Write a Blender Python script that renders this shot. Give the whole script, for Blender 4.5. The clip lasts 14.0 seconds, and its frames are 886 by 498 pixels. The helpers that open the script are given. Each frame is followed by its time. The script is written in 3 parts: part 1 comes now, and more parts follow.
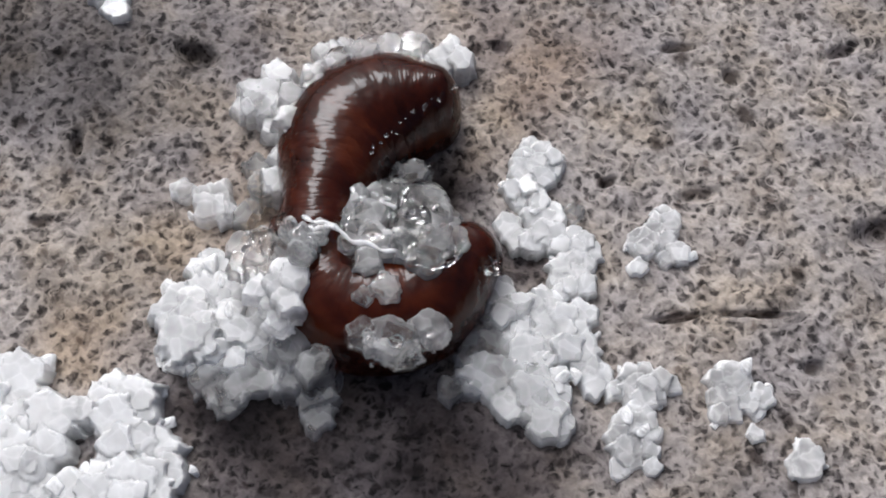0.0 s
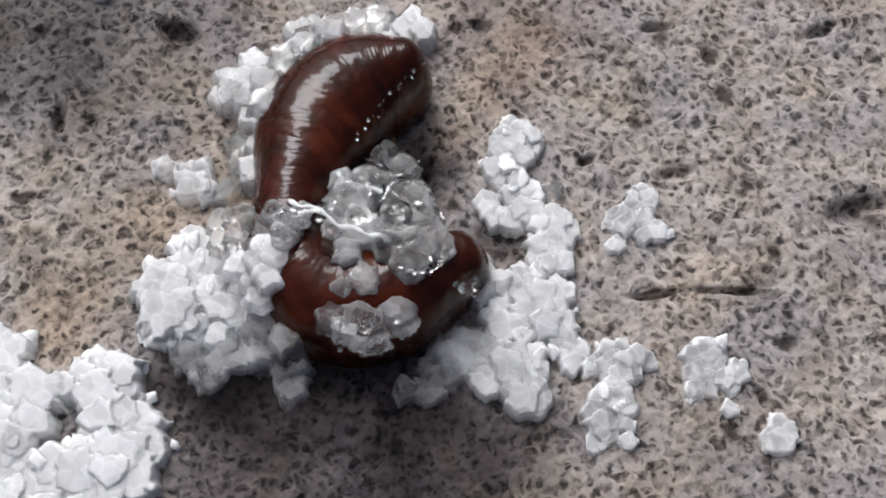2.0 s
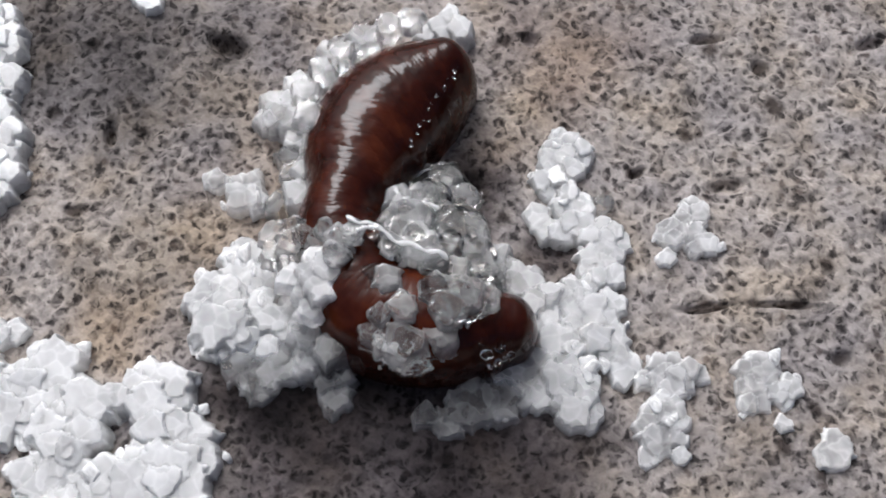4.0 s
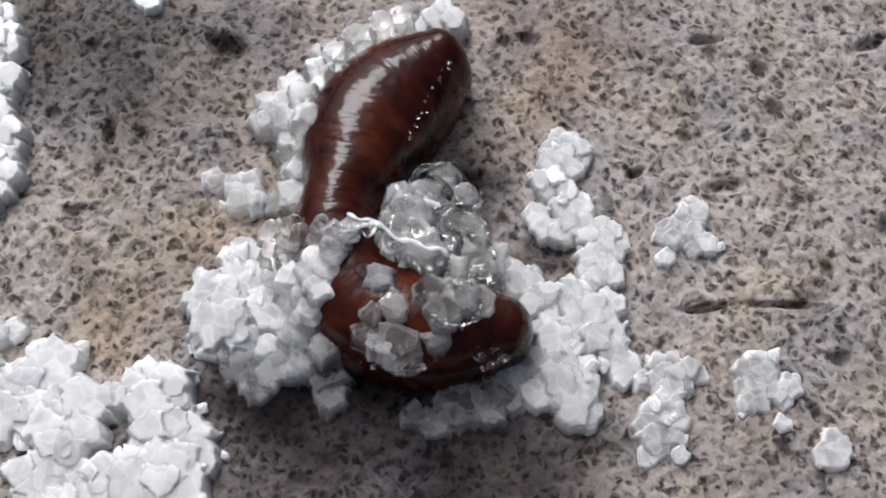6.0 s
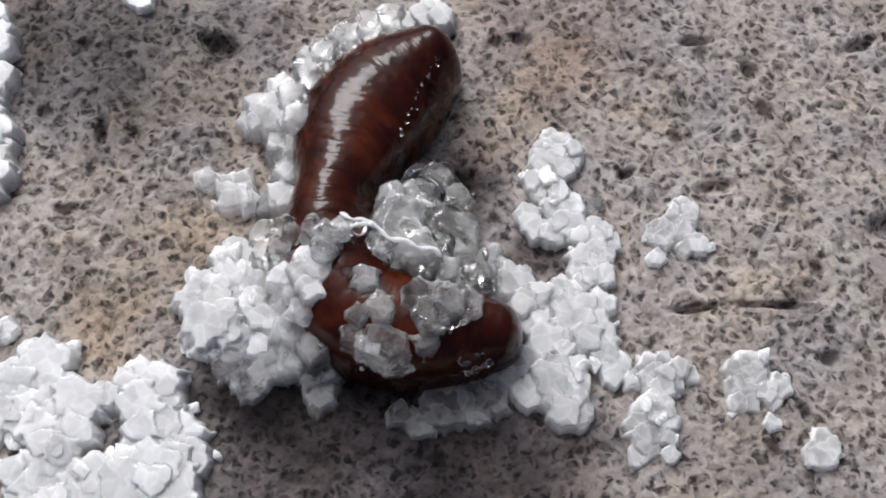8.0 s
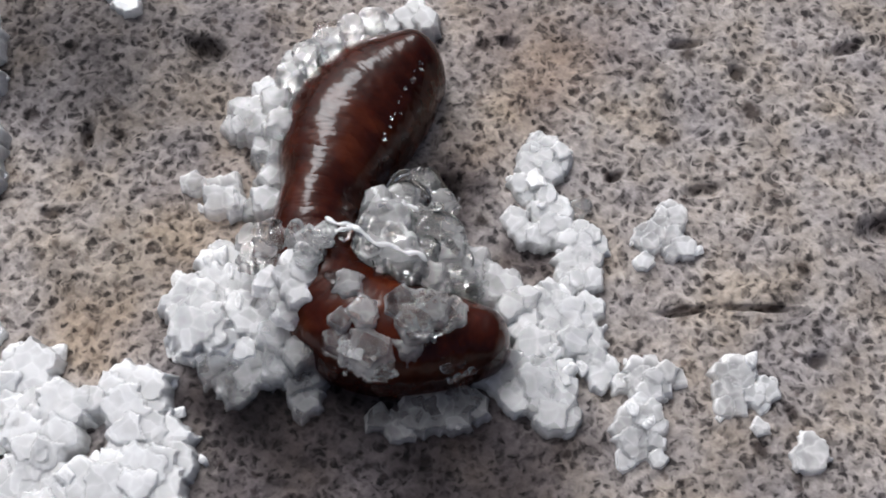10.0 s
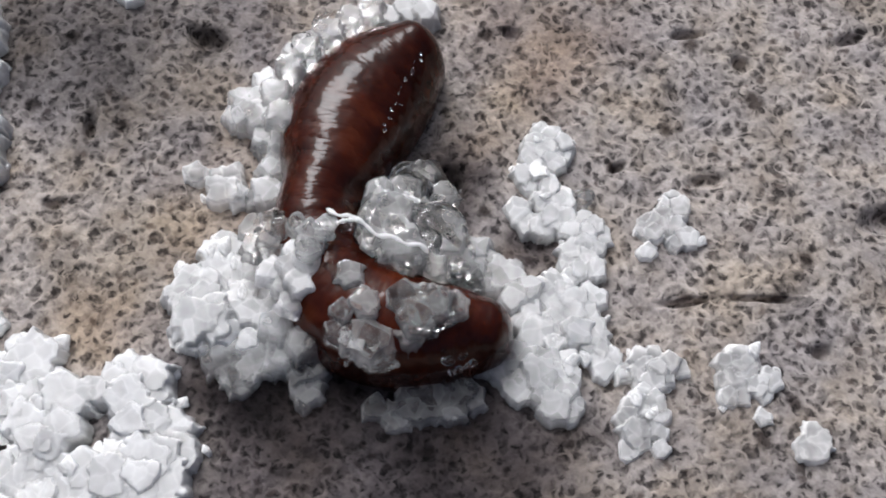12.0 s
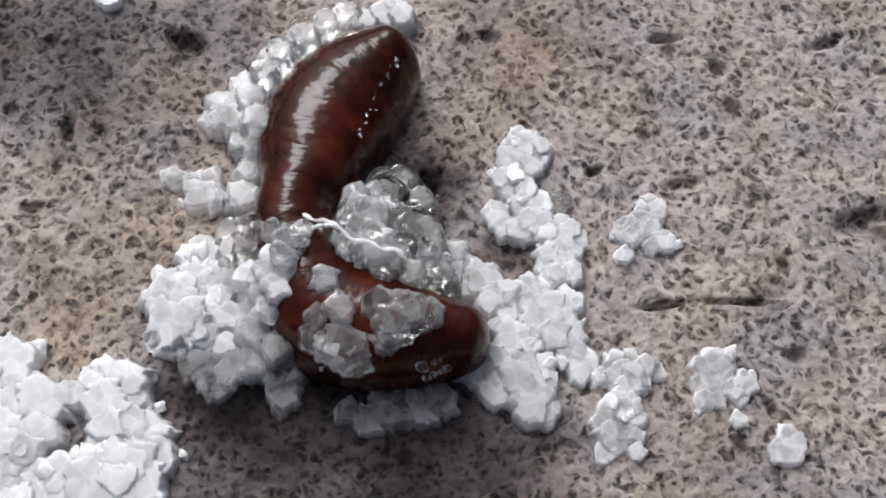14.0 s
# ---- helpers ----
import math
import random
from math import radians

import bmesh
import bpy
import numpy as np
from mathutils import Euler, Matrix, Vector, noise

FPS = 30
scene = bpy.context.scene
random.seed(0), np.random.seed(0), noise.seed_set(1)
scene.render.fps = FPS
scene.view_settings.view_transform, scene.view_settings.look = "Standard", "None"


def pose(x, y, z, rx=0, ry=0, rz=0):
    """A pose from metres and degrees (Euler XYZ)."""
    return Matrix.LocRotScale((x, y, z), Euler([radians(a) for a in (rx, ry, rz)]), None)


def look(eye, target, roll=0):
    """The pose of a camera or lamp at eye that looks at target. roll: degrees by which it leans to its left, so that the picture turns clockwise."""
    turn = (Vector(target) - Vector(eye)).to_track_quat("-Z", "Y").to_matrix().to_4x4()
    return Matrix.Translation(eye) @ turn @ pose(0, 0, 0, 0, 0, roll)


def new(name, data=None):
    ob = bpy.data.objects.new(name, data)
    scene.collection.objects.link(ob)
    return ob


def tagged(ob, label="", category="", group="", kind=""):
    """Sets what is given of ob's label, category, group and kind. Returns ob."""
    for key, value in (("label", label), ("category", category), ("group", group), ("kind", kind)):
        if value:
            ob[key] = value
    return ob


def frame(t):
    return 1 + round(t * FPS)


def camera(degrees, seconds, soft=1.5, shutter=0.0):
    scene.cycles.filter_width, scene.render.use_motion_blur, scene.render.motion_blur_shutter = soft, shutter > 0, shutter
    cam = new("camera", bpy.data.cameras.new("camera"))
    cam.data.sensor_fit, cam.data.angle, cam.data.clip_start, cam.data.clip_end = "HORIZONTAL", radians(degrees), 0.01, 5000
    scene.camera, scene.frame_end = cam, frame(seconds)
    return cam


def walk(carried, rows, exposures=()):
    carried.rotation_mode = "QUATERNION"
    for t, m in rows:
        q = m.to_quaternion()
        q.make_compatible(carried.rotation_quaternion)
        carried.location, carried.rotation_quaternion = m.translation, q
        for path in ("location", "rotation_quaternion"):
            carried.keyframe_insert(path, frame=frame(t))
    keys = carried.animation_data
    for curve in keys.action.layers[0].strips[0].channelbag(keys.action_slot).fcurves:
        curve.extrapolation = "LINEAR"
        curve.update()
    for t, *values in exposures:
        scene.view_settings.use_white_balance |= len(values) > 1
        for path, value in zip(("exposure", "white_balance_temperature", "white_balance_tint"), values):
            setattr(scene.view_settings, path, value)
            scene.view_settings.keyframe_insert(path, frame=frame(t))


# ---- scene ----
# A slug curled under coarse salt on a concrete slab, seen from a hand's width above.
# Lengths in the tables below are millimetres.
MM = 0.001

# ---- camera and its walk ----
cam = camera(40, 14.0, soft=1.95)
walk(cam, [
    (0, pose(0.000254, -0.024810, 0.056343, 24.2197, -0.6295, -0.4941)),
    (0.5, pose(0.000197, -0.024875, 0.056514, 23.8432, -0.7205, -0.4367)),
    (1, pose(0.000175, -0.024977, 0.056541, 24.0998, -0.2611, -0.1894)),
    (1.5, pose(0.000143, -0.025170, 0.056604, 23.8994, -0.3693, -0.2264)),
    (2, pose(0.000765, -0.025267, 0.056756, 23.3830, -1.0912, -0.6257)),
    (2.5, pose(-0.000055, -0.025144, 0.056710, 24.0136, 0.1089, -0.0154)),
    (3, pose(0.000000, -0.025218, 0.056640, 24.0000, -0.0000, 0.0000)),
    (3.2, pose(-0.000081, -0.025162, 0.056744, 23.9875, 0.2340, 0.0876)),
    (5.3, pose(-0.000468, -0.025388, 0.056711, 23.8084, -0.0585, -0.0419)),
    (5.5, pose(-0.000621, -0.025446, 0.056678, 24.0346, 0.0857, 0.1201)),
    (6, pose(-0.000383, -0.025406, 0.056600, 24.1302, -0.0198, 0.0430)),
    (6.5, pose(-0.000375, -0.025470, 0.056749, 23.8929, -0.4084, -0.0734)),
    (7, pose(-0.000157, -0.025555, 0.056656, 24.0406, -0.2310, 0.0182)),
    (7.5, pose(-0.000312, -0.025242, 0.056694, 23.8515, -0.4829, -0.0518)),
    (8, pose(-0.000498, -0.025361, 0.056815, 24.0112, -0.5090, -0.0810)),
    (8.2, pose(-0.000090, -0.025366, 0.056905, 23.9219, -0.7659, -0.1730)),
    (10.3, pose(0.000046, -0.025336, 0.056638, 24.2404, -0.6030, -0.1877)),
    (10.5, pose(0.000156, -0.025417, 0.056753, 24.0342, -0.7302, -0.3172)),
    (11, pose(-0.000034, -0.025496, 0.056697, 23.9247, -0.6744, -0.2797)),
    (11.5, pose(0.000075, -0.025330, 0.056596, 23.9929, -0.8476, -0.2768)),
    (12, pose(-0.000261, -0.025473, 0.056534, 23.9350, -0.7177, -0.2198)),
    (12.5, pose(0.000105, -0.025627, 0.056569, 23.8803, -0.8578, -0.3772)),
    (13, pose(0.000189, -0.025262, 0.056542, 24.0136, -1.5287, -0.6095)),
    (13.5, pose(0.000451, -0.025560, 0.056686, 23.7025, -1.3056, -0.5989)),
    (14, pose(0.000335, -0.025354, 0.056757, 23.9305, -1.1473, -0.4903)),
], exposures=[(0.0, 0.22, 5840, 7), (14.0, 0.22, 5840, 7)])

# ---- world and sun: bright overcast, the clear part of the sky beyond the slug ----
SUN_FROM = Vector((-0.26, 0.58, 0.77)).normalized()
world = bpy.data.worlds.new("overcast_sky")
scene.world = world
world.use_nodes = True
sky = world.node_tree.nodes.new("ShaderNodeTexSky")
sky.sky_type, sky.sun_disc = "NISHITA", False
sky.sun_elevation = math.asin(SUN_FROM.z)
sky.sun_rotation = math.atan2(SUN_FROM.x, SUN_FROM.y)
sky.air_density, sky.dust_density, sky.ozone_density = 0.4, 10.0, 0.1
back = world.node_tree.nodes["Background"]
back.inputs["Strength"].default_value = 0.088
world.node_tree.links.new(sky.outputs[0], back.inputs["Color"])
sun = new("sun", bpy.data.lights.new("sun", "SUN"))
sun.data.energy, sun.data.angle, sun.data.color = 1.6, radians(28), (1.0, 0.98, 0.96)
sun.matrix_world = look(SUN_FROM, (0, 0, 0))


# ---- materials ----
def material(name):
    m = bpy.data.materials.new(name)
    m.use_nodes = True
    t = m.node_tree
    return m, t, t.nodes["Principled BSDF"]


def node(t, kind, **values):
    n = t.nodes.new(kind)
    for key, value in values.items():
        n.inputs[key.replace("_", " ")].default_value = value
    return n


def ramp(t, fac, *stops):
    n = t.nodes.new("ShaderNodeValToRGB")
    while len(n.color_ramp.elements) < len(stops):
        n.color_ramp.elements.new(0.5)
    for e, (at, colour) in zip(n.color_ramp.elements, stops):
        e.position, e.color = at, (*colour, 1)
    t.links.new(fac, n.inputs["Fac"])
    return n.outputs["Color"]


def mix(t, kind, fac, a, b):
    n = t.nodes.new("ShaderNodeMix")
    n.data_type, n.blend_type = "RGBA", kind
    for key, value in (("Factor", fac), ("A", a), ("B", b)):
        socket = [s for s in n.inputs if s.name == key and s.type == ("VALUE" if key == "Factor" else "RGBA")][0]
        if isinstance(value, bpy.types.NodeSocket):
            t.links.new(value, socket)
        else:
            socket.default_value = value if key == "Factor" else (*value, 1)
    return [s for s in n.outputs if s.type == "RGBA"][0]


def bump(t, b, height, strength, distance):
    n = node(t, "ShaderNodeBump", Strength=strength, Distance=distance)
    t.links.new(height, n.inputs["Height"])
    t.links.new(n.outputs[0], b.inputs["Normal"])


def noise_of(t, where, scale, detail=3.0, rough=0.6, distort=0.0):
    n = node(t, "ShaderNodeTexNoise", Scale=scale, Detail=detail, Roughness=rough, Distortion=distort)
    t.links.new(where, n.inputs["Vector"])
    return n.outputs["Fac"]


def ragged_patch(t, where, x, y, size, rag, core=0.0):
    """One at the middle of a ragged patch and nought past its edge; millimetres."""
    shake = node(t, "ShaderNodeTexNoise", Scale=rag, Detail=4.0)
    t.links.new(where, shake.inputs["Vector"])
    push = t.nodes.new("ShaderNodeVectorMath")
    push.operation = "MULTIPLY_ADD"
    t.links.new(shake.outputs["Color"], push.inputs[0])
    push.inputs[1].default_value = (size * MM,) * 3
    t.links.new(where, push.inputs[2])
    far = t.nodes.new("ShaderNodeVectorMath")
    far.operation = "DISTANCE"
    t.links.new(push.outputs[0], far.inputs[0])
    far.inputs[1].default_value = ((x + size / 2) * MM, (y + size / 2) * MM, size / 2 * MM)
    fade = node(t, "ShaderNodeMapRange")
    fade.inputs["From Min"].default_value, fade.inputs["From Max"].default_value = size * core * MM, size * MM
    fade.inputs["To Min"].default_value, fade.inputs["To Max"].default_value = 1.0, 0.0
    t.links.new(far.outputs["Value"], fade.inputs["Value"])
    return fade.outputs[0]


def math_of(t, kind, a, b=0.0):
    n = t.nodes.new("ShaderNodeMath")
    n.operation = kind
    for k, value in enumerate((a, b)):
        if isinstance(value, bpy.types.NodeSocket):
            t.links.new(value, n.inputs[k])
        else:
            n.inputs[k].default_value = value
    return n.outputs[0]


def shaken(t, where, scale, far):
    """The place, pushed about by noise, so that what is drawn at it has ragged edges."""
    wobble = node(t, "ShaderNodeTexNoise", Scale=scale, Detail=2.0)
    t.links.new(where, wobble.inputs["Vector"])
    moved = t.nodes.new("ShaderNodeVectorMath")
    moved.operation = "MULTIPLY_ADD"
    t.links.new(wobble.outputs["Color"], moved.inputs[0])
    moved.inputs[1].default_value = (far,) * 3
    t.links.new(where, moved.inputs[2])
    return moved.outputs[0]


def concrete():
    m, t, b = material("concrete")
    where = t.nodes.new("ShaderNodeNewGeometry").outputs["Position"]
    rag = shaken(t, where, 1900.0, 0.00055)
    # cement worn down to crumbs: pale winding ridges with darker hollows between
    crumb = noise_of(t, rag, 1400, 1, 0.4)
    ridge = math_of(t, "ABSOLUTE", math_of(t, "SUBTRACT", crumb, 0.5))
    second = math_of(t, "ABSOLUTE", math_of(t, "SUBTRACT", noise_of(t, rag, 1150, 1, 0.4, 0.3), 0.47))
    fine = noise_of(t, where, 2300, 2, 0.5, 0.4)
    grit = noise_of(t, where, 5200, 1, 0.5)
    broad = noise_of(t, where, 110, 4, 0.6)
    middle = noise_of(t, where, 420, 2, 0.5)
    paste = ramp(t, fine, (0.39, (0.055, 0.05, 0.049)), (0.5, (0.162, 0.149, 0.142)), (0.63, (0.33, 0.306, 0.291)))
    paste = mix(t, "MIX", ramp(t, ridge, (0.0, (0.72, 0.72, 0.72)), (0.06, (0.6, 0.6, 0.6)), (0.11, (0, 0, 0))), paste, (0.54, 0.505, 0.475))
    paste = mix(t, "MIX", ramp(t, second, (0.0, (0.5, 0.5, 0.5)), (0.04, (0.4, 0.4, 0.4)), (0.08, (0, 0, 0))), paste, (0.46, 0.43, 0.405))
    for scale, chosen, tone in ((1300.0, 0.55, (0.42, 0.39, 0.385)), (620.0, 0.88, (0.24, 0.22, 0.215))):
        cells = node(t, "ShaderNodeTexVoronoi", Scale=scale)
        t.links.new(rag, cells.inputs["Vector"])
        pore = ramp(t, cells.outputs["Distance"], (0.16, tone), (0.36, (1, 1, 1)))
        pick = t.nodes.new("ShaderNodeSeparateColor")
        t.links.new(cells.outputs["Color"], pick.inputs[0])
        paste = mix(t, "MULTIPLY", math_of(t, "GREATER_THAN", pick.outputs[0], chosen), paste, pore)
    paste = mix(t, "MULTIPLY", 0.3, paste, ramp(t, grit, (0.3, (0.5, 0.48, 0.47)), (0.6, (1, 1, 1))))
    paste = mix(t, "MULTIPLY", 0.7, paste, ramp(t, middle, (0.34, (0.68, 0.67, 0.68)), (0.6, (1, 1, 1))))
    tint = noise_of(t, where, 190, 3, 0.6)
    paste = mix(t, "MULTIPLY", 0.9, paste, ramp(t, tint, (0.36, (0.93, 0.92, 0.96)), (0.5, (0.98, 0.955, 0.94)), (0.64, (1.0, 0.93, 0.83))))
    paste = mix(t, "MULTIPLY", 0.7, paste, ramp(t, broad, (0.3, (0.72, 0.72, 0.74)), (0.65, (1.0, 0.97, 0.93))))
    for x, y, size, tone in (
            (-16.50, -4.11, 3.4, (0.5, 0.45, 0.39)), (4.43, 8.34, 3.5, (0.5, 0.45, 0.37)),
            (-6.48, 0.66, 9.0, (0.46, 0.41, 0.36)), (-15.5, -0.5, 6.0, (0.5, 0.475, 0.42)), (6.95, 10.47, 3.0, (0.48, 0.43, 0.38)),
            (4.6, 13.4, 5.0, (0.36, 0.325, 0.305)), (9.5, 12.8, 4.0, (0.4, 0.37, 0.36)), (13.5, -10.0, 9.0, (0.38, 0.38, 0.39)), (2.0, 5.5, 2.5, (0.36, 0.33, 0.31)), (-9.0, 13.5, 5.0, (0.42, 0.41, 0.41))):
        paste = mix(t, "MULTIPLY", ragged_patch(t, where, x, y, size, 260), paste, [min(1.0, c * 2.0) for c in tone])
    for x, y, size in ((-16.57, 11.92, 10.0), (-22.62, 13.03, 9.0)):
        paste = mix(t, "MULTIPLY", ragged_patch(t, where, x, y, size, 300), paste, (0.36, 0.36, 0.38))
    # brine and slime darken the concrete; the slug's shade is painted in too
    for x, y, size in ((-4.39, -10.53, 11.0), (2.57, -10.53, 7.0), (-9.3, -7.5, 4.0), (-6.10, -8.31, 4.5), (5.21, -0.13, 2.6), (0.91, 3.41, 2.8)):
        damp_shade = ragged_patch(t, where, x, y, size, 320, 0.5)
        paste = mix(t, "MULTIPLY", damp_shade, paste, (0.31, 0.295, 0.31))
    # the shade inside the larger pits, painted as dark spots
    for x, y, size in ((-12.26, 12.29, 1.3), (24.0, 1.4, 1.4), (12.71, -3.21, 0.7), (0.91, 3.41, 1.2), (16.99, 10.83, 0.6)):
        paste = mix(t, "MULTIPLY", ragged_patch(t, where, x, y, size, 900, 0.4), paste, (0.26, 0.23, 0.22))
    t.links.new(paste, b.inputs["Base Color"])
    b.inputs["Roughness"].default_value = 0.85
    b.inputs["Specular IOR Level"].default_value = 0.12
    bump(t, b, fine, 0.4, 0.0003)
    return m


def slug_skin():
    m, t, b = material("slug_skin")
    rest = t.nodes.new("ShaderNodeAttribute")
    rest.attribute_name = "rest"
    where = rest.outputs["Vector"]
    blotch = noise_of(t, where, 420, 3, 0.6)
    # wrinkles across the body, uneven in length, over coarser warts
    squash = t.nodes.new("ShaderNodeVectorMath")
    squash.operation = "MULTIPLY"
    t.links.new(where, squash.inputs[0])
    squash.inputs[1].default_value = (1.0, 0.3, 0.3)
    wrinkle = noise_of(t, squash.outputs[0], 1500, 2, 0.5, 0.4)
    wart = noise_of(t, where, 650, 2, 0.5)
    grain = math_of(t, "ADD", math_of(t, "MULTIPLY", wrinkle, 0.45), wart)
    tone = ramp(t, blotch, (0.3, (0.016, 0.003, 0.0016)), (0.5, (0.036, 0.0062, 0.0024)), (0.75, (0.078, 0.016, 0.005)))
    t.links.new(tone, b.inputs["Base Color"])
    b.inputs["Roughness"].default_value = 0.1
    b.inputs["IOR"].default_value = 1.31
    b.inputs["Subsurface Weight"].default_value = 0.15
    b.inputs["Subsurface Radius"].default_value = (1.0, 0.25, 0.1)
    b.inputs["Subsurface Scale"].default_value = 0.0006
    bump(t, b, grain, 0.45, 0.0003)
    return m


def salt(name, low, high, rim, glass=0.0):
    """Salt between low and high milky inside, by cloudy places, and frosted by rim at the worn edges; glass: how much of the rest bends light."""
    m, t, b = material(name)
    where = t.nodes.new("ShaderNodeTexCoord").outputs["Object"]
    cloud = noise_of(t, where, 750, 2, 0.5)
    one = t.nodes.new("ShaderNodeObjectInfo").outputs["Random"]
    worn = t.nodes.new("ShaderNodeAttribute")
    worn.attribute_name = "worn"
    b.inputs["IOR"].default_value = 1.5
    milk = node(t, "ShaderNodeMapRange")
    milk.inputs["From Min"].default_value, milk.inputs["From Max"].default_value = 0.36, 0.64
    milk.inputs["To Min"].default_value, milk.inputs["To Max"].default_value = low, high
    t.links.new(cloud, milk.inputs["Value"])
    # crystals within the crust: each clearer or cloudier than its neighbour, frosted along the joints
    cells = node(t, "ShaderNodeTexVoronoi", Scale=1250.0)
    joints = node(t, "ShaderNodeTexVoronoi", Scale=1250.0)
    joints.feature = "DISTANCE_TO_EDGE"
    bent = shaken(t, where, 1400.0, 0.0005)
    t.links.new(bent, cells.inputs["Vector"])
    t.links.new(bent, joints.inputs["Vector"])
    pick = t.nodes.new("ShaderNodeSeparateColor")
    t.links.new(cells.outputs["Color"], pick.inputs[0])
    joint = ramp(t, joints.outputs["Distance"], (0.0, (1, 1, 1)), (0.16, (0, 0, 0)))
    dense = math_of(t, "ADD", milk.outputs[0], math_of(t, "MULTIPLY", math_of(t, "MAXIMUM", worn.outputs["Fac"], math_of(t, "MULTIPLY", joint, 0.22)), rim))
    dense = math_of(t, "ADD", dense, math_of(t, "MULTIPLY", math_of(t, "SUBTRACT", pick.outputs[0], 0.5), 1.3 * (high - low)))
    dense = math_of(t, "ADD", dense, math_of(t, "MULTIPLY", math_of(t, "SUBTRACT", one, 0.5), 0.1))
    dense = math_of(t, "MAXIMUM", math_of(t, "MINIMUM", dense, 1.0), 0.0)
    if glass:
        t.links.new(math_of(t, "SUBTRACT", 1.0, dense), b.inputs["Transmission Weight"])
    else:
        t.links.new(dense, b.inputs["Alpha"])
    b.inputs["Roughness"].default_value = 0.08 if glass else 0.22
    tone = mix(t, "MULTIPLY", 1.0, ramp(t, cloud, (0.3, (0.92, 0.92, 0.91)), (0.7, (0.98, 0.98, 0.97))),
               ramp(t, one, (0.0, (0.92, 0.92, 0.92)), (1.0, (1, 1, 1))))
    t.links.new(tone, b.inputs["Base Color"])
    b.inputs["Subsurface Weight"].default_value = 0.8
    b.inputs["Subsurface Radius"].default_value = (1.0, 1.0, 1.0)
    b.inputs["Subsurface Scale"].default_value = 0.0005
    bump(t, b, math_of(t, "ADD", noise_of(t, where, 1600, 2, 0.5), math_of(t, "MULTIPLY", pick.outputs[1], 0.4)), 0.2, 0.0001)
    return m


def clear_slime():
    m, t, b = material("clear_slime")
    where = t.nodes.new("ShaderNodeTexCoord").outputs["Object"]
    b.inputs["Base Color"].default_value = (0.97, 0.97, 0.96, 1)
    b.inputs["Transmission Weight"].default_value = 1.0
    b.inputs["IOR"].default_value = 1.36
    b.inputs["Roughness"].default_value = 0.04
    bump(t, b, noise_of(t, where, 900, 1, 0.5), 0.3, 0.0003)
    return m


CONCRETE, SKIN, SLIME = concrete(), slug_skin(), clear_slime()
THICK = salt("thick_salt", 0.56, 0.72, 0.42)
DRY = salt("dry_salt", 0.42, 0.6, 0.48)
FROST = salt("frosted_salt", 0.36, 0.58, 0.5)
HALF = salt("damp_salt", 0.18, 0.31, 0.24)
WET = salt("wet_salt", 0.05, 0.2, 0.16, glass=1.0)
# thin clear salt; the shade under heap and slug put into its low density
THIN_SHADED = salt("thin_salt", 0.13, 0.24, 0.16)
GLAZE = salt("glazing_salt", 0.07, 0.16, 0.14)
MELT = salt("melting_salt", 0.09, 0.2, 0.22, glass=1.0)
# opaque white for threads: the sky's reflection on slime painted as colour
SHEEN = salt("frothy_slime", 0.8, 0.95, 0.0)


# ---- ground: one concrete sheet, fine where the slug lies ----
def ripple(x, y, cell, seed):
    """Smooth value noise from 0 to 1 on a lattice of that cell."""
    def corner(i, j):
        h = np.sin(i * 127.1 + j * 311.7 + seed * 74.7) * 43758.5453
        return h - np.floor(h)
    u, v = x / cell, y / cell
    i, j = np.floor(u), np.floor(v)
    f, g = u - i, v - j
    f, g = f * f * (3 - 2 * f), g * g * (3 - 2 * g)
    return (corner(i, j) * (1 - f) + corner(i + 1, j) * f) * (1 - g) + (corner(i, j + 1) * (1 - f) + corner(i + 1, j + 1) * f) * g


def spread(low, high, step):
    """Even lines from low to high, then ever wider ones to twenty metres."""
    out = [step * 1.35 ** n for n in range(1, 45)]
    out = np.cumsum([o for o in out if o < 9000.0])
    return np.concatenate([low - out[::-1], np.arange(low, high, step), high + out])


